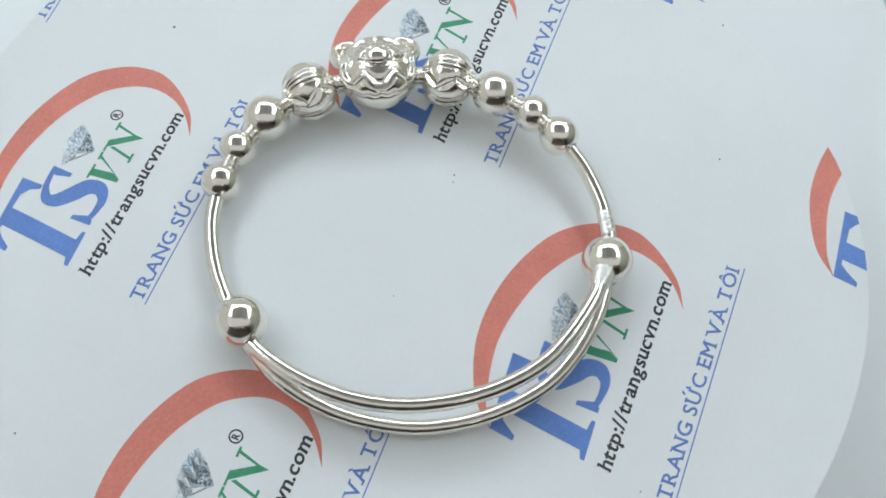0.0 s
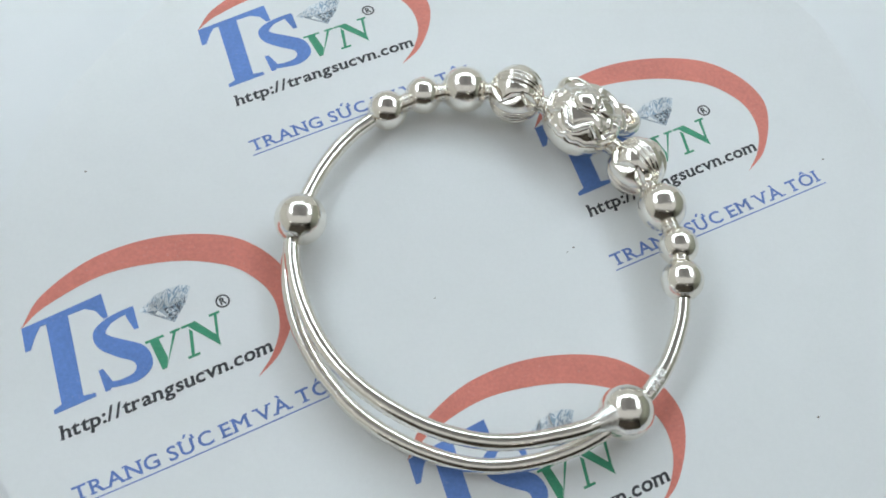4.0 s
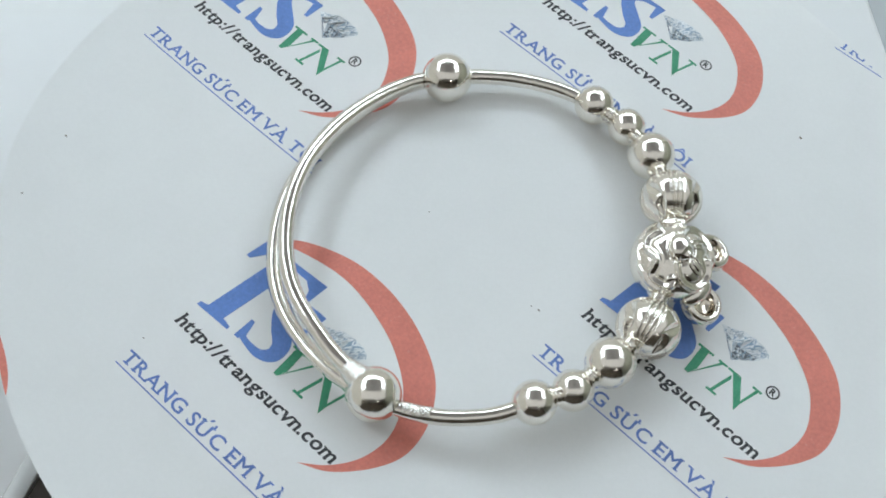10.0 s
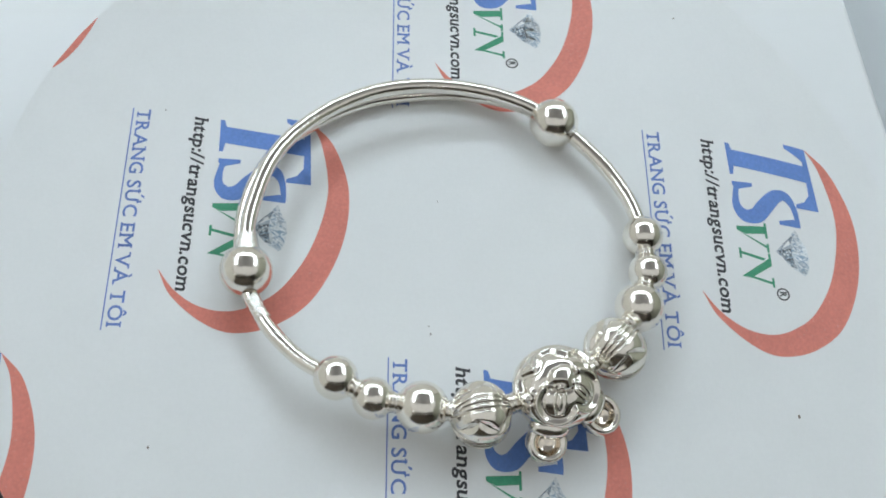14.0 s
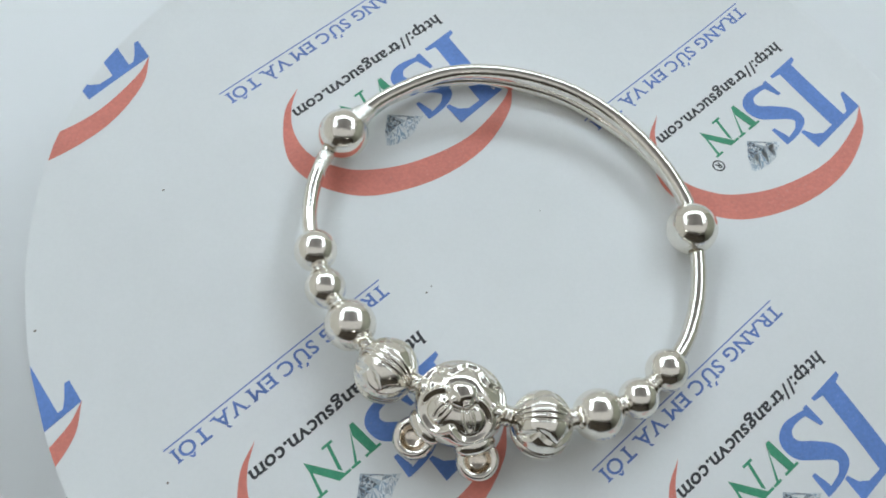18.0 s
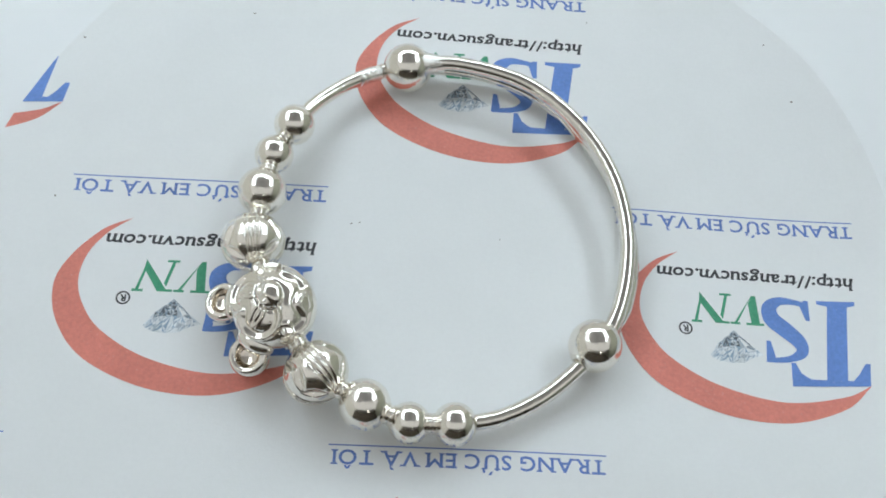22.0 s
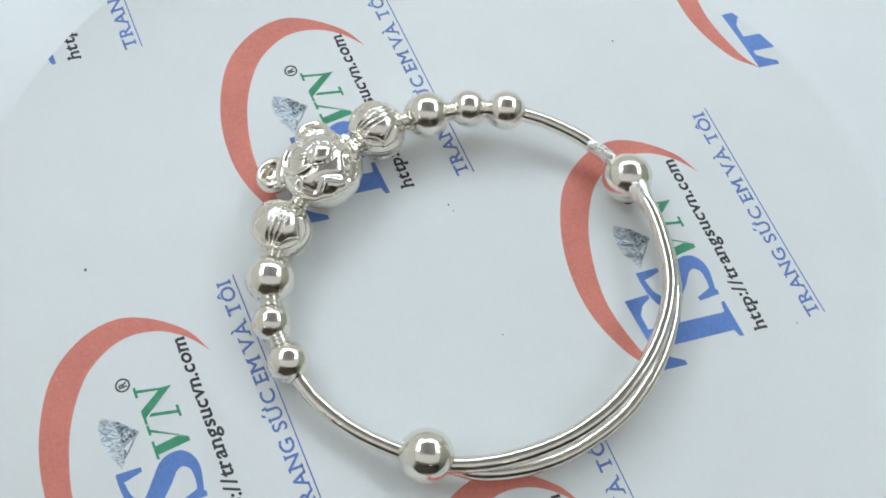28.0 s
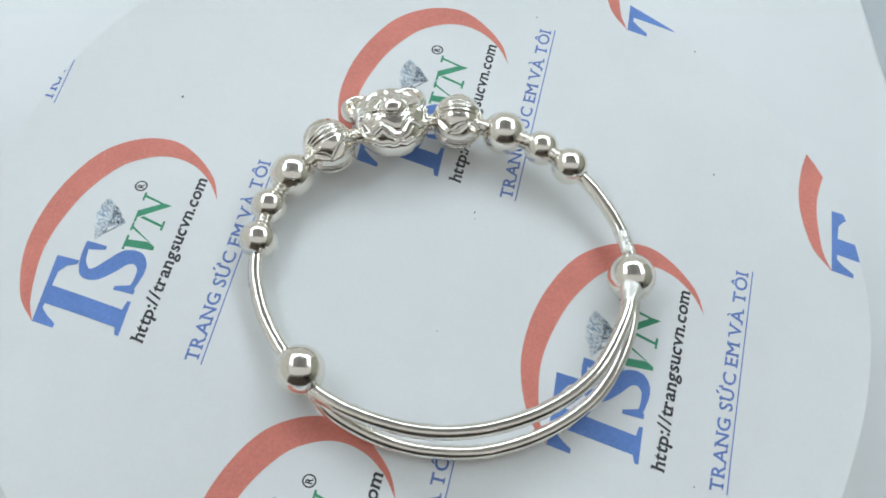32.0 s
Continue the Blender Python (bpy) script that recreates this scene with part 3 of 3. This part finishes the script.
def sheet():
    t = thing("printed_sheet", "round hand-cut white paper printed with red, blue and green emblems", "paper sheet")
    bm = bmesh.new()
    rings, steps = 48, 240
    grid = []
    for i in range(rings + 1):
        row = []
        for k in range(steps):
            a = 2 * math.pi * k / steps
            r = reach(a) * i / rings
            row.append(bm.verts.new((r * math.cos(a), r * math.sin(a), 0)) if i else None)
        grid.append(row)
    hub = bm.verts.new((0, 0, 0))
    for k in range(steps):
        j = (k + 1) % steps
        bm.faces.new((hub, grid[1][k], grid[1][j]))
        for i in range(1, rings):
            bm.faces.new((grid[i][k], grid[i + 1][k], grid[i + 1][j], grid[i][j]))
    for v in bm.verts:
        v.co = Vector((v.co.x, v.co.y, warp(v.co.x, v.co.y))) * MM
    rim = [e for e in bm.edges if e.is_boundary]
    for e in rim:
        e.smooth = False
    edge = bmesh.ops.extrude_edge_only(bm, edges=rim)
    for v in [g for g in edge["geom"] if isinstance(g, bmesh.types.BMVert)]:
        v.co.z -= 0.00011
    part("sheet", bm, PAPER, t)
    for x, y, r in ((14.6, -5.0, 0.2), (13.3, -5.3, 0.13), (34.0, -45.6, 0.22), (25.6, 52.6, 0.3), (-50.8, 40.0, 0.2), (-57.1, -46.3, 0.17), (62.5, -39.0, 0.22), (-25.2, -49.4, 0.15), (-61.1, -34.6, 0.22), (-9.4, -3.8, 0.12), (62.0, -7.4, 0.2)):
        c = bmesh.new()
        c.faces.new([c.verts.new((x + r * (1 + 0.4 * math.sin(3 * k + x)) * math.cos(k * math.pi / 4), y + 0.7 * r * math.sin(k * math.pi / 4), 0)) for k in range(8)])
        part("speck", lay(c, 0.03), SPECK, t, "tiny dark dust speck", smooth=False)
    pieces = emblem_pieces()
    for row in range(-3, 4):
        for col in range(-2, 4):
            ox, oy = (col + 0.5 * (row % 2)) * PITCH - AXIS[0], row * 43.19 - AXIS[1]
            if (Vector((ox - 9, oy - 3))).length > 84 + 30:
                continue
            for name, bm, ink, label in pieces:
                c = bm.copy()
                bmesh.ops.translate(c, vec=(ox, oy, 0), verts=c.verts[:])
                c = lay(c, 0.04 if ink is not BLUE else 0.045, 2.2)
                if c.faces:
                    part(name, c, ink, t, label, smooth=False)
                else:
                    c.free()
    for p in pieces:
        p[1].free()
    return t


# ---- the bracelet: millimetres from the turning axis ----
UPPER = [(5.01, -33.53, 5.36), (-2.20, -33.36, 6.18), (-12.62, -30.36, 6.50), (-20.47, -24.18, 6.36), (-26.13, -15.68, 6.06), (-28.76, -7.04, 5.29),
         (-28.93, 1.76, 4.68), (-27.17, 10.03, 3.95), (-23.78, 15.98, 3.35), (-16.75, 23.02, 2.90), (-9.54, 27.31, 2.84), (-2.38, 29.21, 3.13)]
STRING = [(-2.38, 29.04, 3.19), (4.27, 29.22, 3.37), (10.87, 27.06, 4.08), (18.23, 22.59, 4.26), (25.17, 12.90, 5.38), (29.37, 1.87, 4.52),
          (28.77, -6.74, 5.34), (27.54, -13.79, 5.20), (24.76, -19.27, 5.82)]
LOWER = [(24.82, -19.32, 5.75), (21.18, -24.96, 4.74), (15.07, -30.37, 4.10), (7.51, -33.78, 3.48), (-3.55, -34.77, 2.68), (-14.17, -31.85, 1.87),
         (-22.12, -25.39, 1.38), (-27.77, -16.76, 0.94), (-30.22, -7.88, 0.67), (-30.52, 0.18, 1.10), (-28.80, 8.07, 1.92), (-26.05, 13.05, 2.94)]


def mm(points):
    return [Vector(p) * MM for p in points]


def rod(points, radius, sides=18):
    return sweep(bmesh.new(), spline(mm(points), 12), radius * MM, sides)


def ball(r, hole=0.95, steps=48):
    """A hollow-looking round bead, threaded along x, with a small rolled lip at each hole."""
    prof = []
    a0 = math.asin(hole / r)
    for k in range(25):
        a = a0 + (math.pi - 2 * a0) * k / 24
        prof.append((r * math.sin(a), -r * math.cos(a)))
    lip = math.sqrt(r * r - hole * hole)
    prof = [(hole * 0.8, -lip + 0.5), (hole * 0.92, -lip - 0.05), *prof, (hole * 0.92, lip + 0.05), (hole * 0.8, lip - 0.5)]
    bm = lathe([(p * MM, z * MM) for p, z in prof], steps)
    bmesh.ops.rotate(bm, cent=(0, 0, 0), matrix=Matrix.Rotation(math.pi / 2, 3, "Y"), verts=bm.verts[:])
    return bm


def carved(r):
    """A round bead with bundles of fine grooves along the string and leaf cuts between them."""
    bm = bmesh.new()
    nu, nv = 240, 90
    rows = []
    quarter = math.pi / 2
    for j in range(1, nv):
        lat = math.pi * j / nv
        far = (lat - quarter) / quarter
        row = []
        for i in range(nu):
            a = 2 * math.pi * i / nu
            s = ((a + quarter / 2) % quarter) - quarter / 2  # nearest bundle
            d = 0.0
            fade = 1 - abs(far) ** 5
            if abs(s) < 0.30:
                for g in (-0.19, 0.0, 0.19):
                    d = min(d, -0.34 * max(0.0, 1 - abs(s - g) / 0.065) * fade)
            x = (a % quarter) - quarter / 2  # from the middle between two bundles
            lean = 1 if int(a / quarter) % 2 else -1
            for cy, way in ((-0.40, 1), (0.02, -1), (0.44, 1)):
                p, q = x - 0.03 * way, (far - cy * lean) * 1.5
                c, n = math.cos(0.62 * way * lean), math.sin(0.62 * way * lean)
                p, q = p * c + q * n, q * c - p * n
                e = 1 - abs(q / 0.50) ** 1.6 - abs(p / 0.20)
                if e > 0:
                    d = min(d, -0.60 * min(e, 0.8))
            rr = r + d
            row.append(bm.verts.new((-rr * 0.92 * math.cos(lat) * MM, rr * math.sin(lat) * math.sin(a) * MM, rr * math.sin(lat) * math.cos(a) * MM)))
        rows.append(row)
    for a, b in zip(rows, rows[1:]):
        for i in range(nu):
            bm.faces.new((a[i], b[i], b[(i + 1) % nu], a[(i + 1) % nu]))
    bm.faces.new(rows[0])
    bm.faces.new(rows[-1][::-1])
    bmesh.ops.recalc_face_normals(bm, faces=bm.faces[:])
    return bm


def ringlets(length, r, count):
    """A short coil of wire rings along x."""
    bm = bmesh.new()
    for k in range(count):
        x = (k + 0.5) / count * length - length / 2
        line = [Vector((x, r * math.cos(a), r * math.sin(a))) * MM for a in (2 * math.pi * i / 20 for i in range(21))]
        sweep(bm, line, length / count * 0.5 * MM, 8, False)
    bmesh.ops.remove_doubles(bm, verts=bm.verts[:], dist=1e-7)
    return bm


def both_sides(points):
    """A line that runs from a point on the middle line, and its mirror, as one."""
    return [(-x, y) for x, y in reversed(points[1:])] + list(points)


# ridges of the head: a line in turns from the crown (1 at the equator), height and half width in millimetres
RIDGES = ((both_sides([(0, 0.60), (0.10, 0.68), (0.25, 0.74), (0.42, 0.70), (0.56, 0.54), (0.59, 0.36), (0.53, 0.20), (0.40, 0.09), (0.26, 0.04)]), 0.42, 0.32),
          (both_sides([(0, -0.50), (0.10, -0.48), (0.19, -0.36), (0.28, -0.28), (0.40, -0.32), (0.52, -0.36), (0.63, -0.28), (0.68, -0.08), (0.62, 0.06)]), 0.42, 0.30),
          (both_sides([(0, -0.66), (0.12, -0.70), (0.26, -0.64), (0.40, -0.62), (0.54, -0.50), (0.70, -0.42), (0.80, -0.22), (0.90, -0.10)]), 0.16, 0.28))


def charm():
    """An animal's head: x along the string, y away from the ring, z up; the face looks up. One cast body."""
    nu, nv = 240, 130
    lat = (np.arange(1, nv) / nv * math.pi)[:, None]
    ang = (np.arange(nu) / nu * 2 * math.pi)[None, :]
    px, py = lat / (math.pi / 2) * np.cos(ang), lat / (math.pi / 2) * np.sin(ang)
    arc = 9.2  # millimetres from the crown to the equator

    def away(line):
        """How far each place is from a line, in millimetres."""
        pts = [Vector((*p, 0)) for p in line]
        pts = spline(pts, 8)
        best = np.full(px.shape, 1e9)
        for a, b in zip(pts, pts[1:]):
            dx, dy = b.x - a.x, b.y - a.y
            u = np.clip(((px - a.x) * dx + (py - a.y) * dy) / (dx * dx + dy * dy + 1e-12), 0, 1)
            best = np.minimum(best, np.hypot(px - a.x - u * dx, py - a.y - u * dy))
        return best * arc

    def oval(cx, cy, rx, ry, lean=0.0):
        x, y = px - cx, py - cy
        x, y = x * math.cos(lean) + y * math.sin(lean), y * math.cos(lean) - x * math.sin(lean)
        return 1 - (x / rx) ** 2 - (y / ry) ** 2

    def step(e, soft):
        e = np.clip(e / soft, 0, 1)
        return e * e * (3 - 2 * e)

    d = np.zeros(px.shape)
    # sunk face round the eyes, full muzzle
    d -= 0.30 * np.maximum(step(oval(0.24, 0.37, 0.35, 0.35), 0.3), step(oval(-0.24, 0.37, 0.35, 0.35), 0.3))
    d += 0.22 * np.clip(oval(0, -0.24, 0.46, 0.30), 0, 1)
    for line, high, wide in RIDGES:
        far = away(line)
        d = d + high * np.exp(-(far / wide) ** 2) - 0.3 * high * np.exp(-((far - 2.2 * wide) / wide) ** 2)
    for sx in (-1, 1):
        e = oval(sx * 0.21, 0.37, 0.085, 0.22, sx * -0.52)
        d += 0.24 * np.exp(-(e / 0.30) ** 2)
        d += 0.22 * step(oval(sx * 0.21, 0.37, 0.03, 0.14, sx * -0.52), 0.7)
        d += 0.25 * step(oval(sx * 0.60, 0.02, 0.16, 0.14), 0.8)
    # nose: a full oval with a small ring round it
    nose = oval(0, 0.06, 0.23, 0.195)
    d += 1.25 * np.sqrt(np.clip(nose, 0, 1)) - 0.15 * np.exp(-((nose + 0.2) / 0.25) ** 2)
    x, y, z = np.sin(lat) * np.cos(ang), np.sin(lat) * np.sin(ang), np.cos(lat) + 0 * ang
    bm = bmesh.new()
    rows = [[bm.verts.new(((6.55 + d[j, i]) * x[j, i] * MM, (6.35 + d[j, i]) * y[j, i] * MM, (4.85 + d[j, i]) * z[j, i] * MM)) for i in range(nu)] for j in range(nv - 1)]
    for a, b in zip(rows, rows[1:]):
        for i in range(nu):
            bm.faces.new((a[i], b[i], b[(i + 1) % nu], a[(i + 1) % nu]))
    bm.faces.new(rows[0][::-1])
    bm.faces.new(rows[-1])
    bmesh.ops.recalc_face_normals(bm, faces=bm.faces[:])
    return bm


def ear(sx):
    """A round cup with a thick rolled rim, low on the head's outer side; a flat plate towards the head closes half of its hollow."""
    k = 1.05
    cup = lathe([(r * k * MM, z * MM) for r, z in ((0, -0.35), (1.0, -0.30), (1.4, -0.05), (1.56, 0.4), (1.8, 0.85), (2.2, 1.15), (2.62, 0.95), (2.92, 0.35), (3.0, -0.3),
                                                   (2.75, -1.3), (2.1, -2.1), (1.0, -2.55), (0, -2.65))], 44)
    for f in cup.faces:
        c = f.calc_center_median() / MM
        f.material_index = int(math.hypot(c.x, c.y) < 1.85 and c.z > -0.5)  # the tan tint stays in the hollow
    bmesh.ops.transform(cup, matrix=ear_seat(sx), verts=cup.verts[:])
    return cup


def ear_seat(sx):
    return along(Vector((sx * 4.75, 6.1, -2.5)) * MM, (0.9 * -sx, 0.3, 0), Vector((sx * 0.10, 0.36, 0.92)).normalized())


def ear_base(sx):
    """A full round joint between an ear and the head, which covers half of the ear's hollow."""
    bm = bmesh.new()
    bmesh.ops.create_uvsphere(bm, u_segments=32, v_segments=20, radius=1, matrix=Matrix.Translation(Vector((sx * 3.75, 4.6, -1.15)) * MM)
                              @ Matrix.Rotation(-0.62 * sx, 4, "Z") @ Matrix.Diagonal((3.0 * MM, 1.75 * MM, 1.75 * MM, 1)))
    return bm


def bracelet():
    t = thing("bracelet", "polished silver bangle with round and carved beads and head charm", "bracelet")
    part("upper_wire", rod(UPPER, 1.23), SILVER, t, "thick polished silver wire")
    part("lower_wire", rod(LOWER, 1.2), SILVER, t, "thick polished silver wire with a stamped end")
    part("thread", rod(STRING, 0.7, 12), SILVER, t, "thin silver wire through the beads")

    def set_on(bm, place, way, name, label="", mat=SILVER, parent=t, over=(0, 0, 1)):
        bmesh.ops.transform(bm, matrix=along(Vector(place) * MM, way, over), verts=bm.verts[:])
        return part(name, bm, mat, parent, label)

    def way(k):
        a, b = Vector(STRING[max(k - 1, 0)]), Vector(STRING[min(k + 1, len(STRING) - 1)])
        return b - a
    radii = [3.28, 3.1, 3.85, 4.95, 6.9, 4.95, 3.85, 3.1, 3.28]
    for k, r in enumerate(radii):
        if k in (3, 5):
            set_on(carved(r), STRING[k], way(k), "carved_bead", "silver bead carved with ridges and leaf cuts")
        elif k == 4:
            w = Vector(way(k)).normalized()
            # outward is to the left of the string's way
            bm = charm()
            out = Vector((w.y, -w.x, 0)) if Vector((w.y, -w.x, 0)).dot(Vector(STRING[4])) > 0 else Vector((-w.y, w.x, 0))
            y = out.normalized()
            x = y.cross(Vector((0, 0, 1)))
            seat = Matrix.Translation(Vector(STRING[4]) * MM) @ Matrix((x, y, (0, 0, 1))).transposed().to_4x4()
            bmesh.ops.transform(bm, matrix=seat, verts=bm.verts[:])
            head = part("head_charm", bm, SILVER, t, "cast silver animal head with round ears")
            for sx in (-1, 1):
                bm = ear_base(sx)
                bmesh.ops.transform(bm, matrix=seat, verts=bm.verts[:])
                part("ear_base", bm, SILVER, head)
                bm = ear(sx)
                bmesh.ops.transform(bm, matrix=seat, verts=bm.verts[:])
                part("ear", bm, [SILVER, HOLLOW_TINT], head, "round hollow silver ear with thick rim")
        else:
            set_on(ball(r), STRING[k], way(k), "round_bead", "small polished round silver bead")
    for k in range(8):
        a, b = Vector(STRING[k]), Vector(STRING[k + 1])
        d = (b - a).normalized()
        ra, rb = (min(r * (0.92 if r == 4.95 else 0.95), 6.5) for r in (radii[k], radii[k + 1]))
        gap = (b - a).length - ra - rb
        set_on(ringlets(max(gap, 0.9) + 0.3, 1.3, max(2, round((max(gap, 0.9) + 0.3) / 0.62))), a + d * (ra + gap / 2), d, "spacer", "tiny coil of silver wire rings")
    # stop beads with their soldered ends
    s1 = set_on(ball(4.1, 1.2), (6.85, -33.52, 3.98), (-11.0, -2.3, -0.9), "stop_bead", "large polished silver stop bead")
    bm = sweep(bmesh.new(), spline(mm([(5.80, -33.50, 4.88), (4.20, -33.54, 5.28), (2.40, -33.57, 5.53), (0.60, -33.57, 5.71)]), 8), lambda u: (1.24 + 1.45 * (1 - u) ** 1.2) * MM, 24)
    part("soldered_cone", bm, SOLDER, s1, "rough soldered silver cone")
    s2 = set_on(ball(4.1, 1.2), (-23.45, 15.63, 3.83), (7.0, 8.0, -0.5), "stop_bead", "large polished silver stop bead")
    bm = sweep(bmesh.new(), spline(mm([(-25.35, 14.08, 3.23), (-26.45, 12.38, 2.88), (-27.30, 10.88, 2.53)]), 6), lambda u: (1.42 - 0.28 * u) * MM, 18)
    part("soldered_cone", bm, SOLDER, s2, "rough soldered silver cone")
    for sign in (-1, 1):
        d = Vector((7.0, 8.0, -0.5)).normalized() * sign
        bm = lathe([(1.25 * MM, -0.1 * MM), (1.68 * MM, -0.1 * MM), (1.74 * MM, 0), (1.66 * MM, 0.1 * MM), (1.25 * MM, 0.06 * MM)], 28)
        bmesh.ops.transform(bm, matrix=along(Vector((-23.45, 15.63, 3.83)) * MM + d * 3.72 * MM, Vector((d.y, -d.x, 0)), d), verts=bm.verts[:])
        part("washer", bm, SILVER, s2, "thin flat silver ring at the hole")
    # stamped flat beside the stop bead, with its fineness mark
    bm = sweep(bmesh.new(), spline(mm([(11.20, -32.34, 3.81), (13.10, -31.44, 3.97), (15.00, -30.33, 4.14)]), 5), 1.215 * MM, 18)
    stamp = part("stamp", bm, SOLDER, t, "stamped silver patch with worn marks")
    line = spline(mm(LOWER), 12)
    k = min(range(1, len(line) - 1), key=lambda i: abs(line[i].x - 12.9 * MM))
    bm = lettering("925", 1.9, -1.5, -0.65, 3.0, 0, 0.05)
    bmesh.ops.triangulate(bm, faces=bm.faces[:])
    for v in bm.verts:
        v.co.z = math.sqrt(max(1.30 ** 2 - v.co.y ** 2, 0.01))
    bmesh.ops.scale(bm, vec=(MM, MM, MM), verts=bm.verts[:])
    bmesh.ops.transform(bm, matrix=along(line[k], line[k - 1] - line[k + 1], (0, -0.15, 1)), verts=bm.verts[:])
    part("stamp_digits", bm, STAMPED, stamp, "dark worn stamped digits", smooth=False)
    return t


SHEET = sheet()
BRACELET = bracelet()


def motions():
    """The sheet and the bracelet lie a little off the stand's axis and go round with it."""
    walk(TURNTABLE, [(t, pose(0, 0, 0, 0, 0, turn(t))) for t in range(33)])
    for ob in (SHEET, BRACELET):
        rows = []
        for k in range(65):
            a = turn(k / 2)
            c, n = math.cos(math.radians(a)), math.sin(math.radians(a))
            rows.append((k / 2, pose((8.08 * c - 8.57 * n) * MM, (8.08 * n + 8.57 * c) * MM, 0, 0, 0, a)))
        walk(ob, rows)


motions()
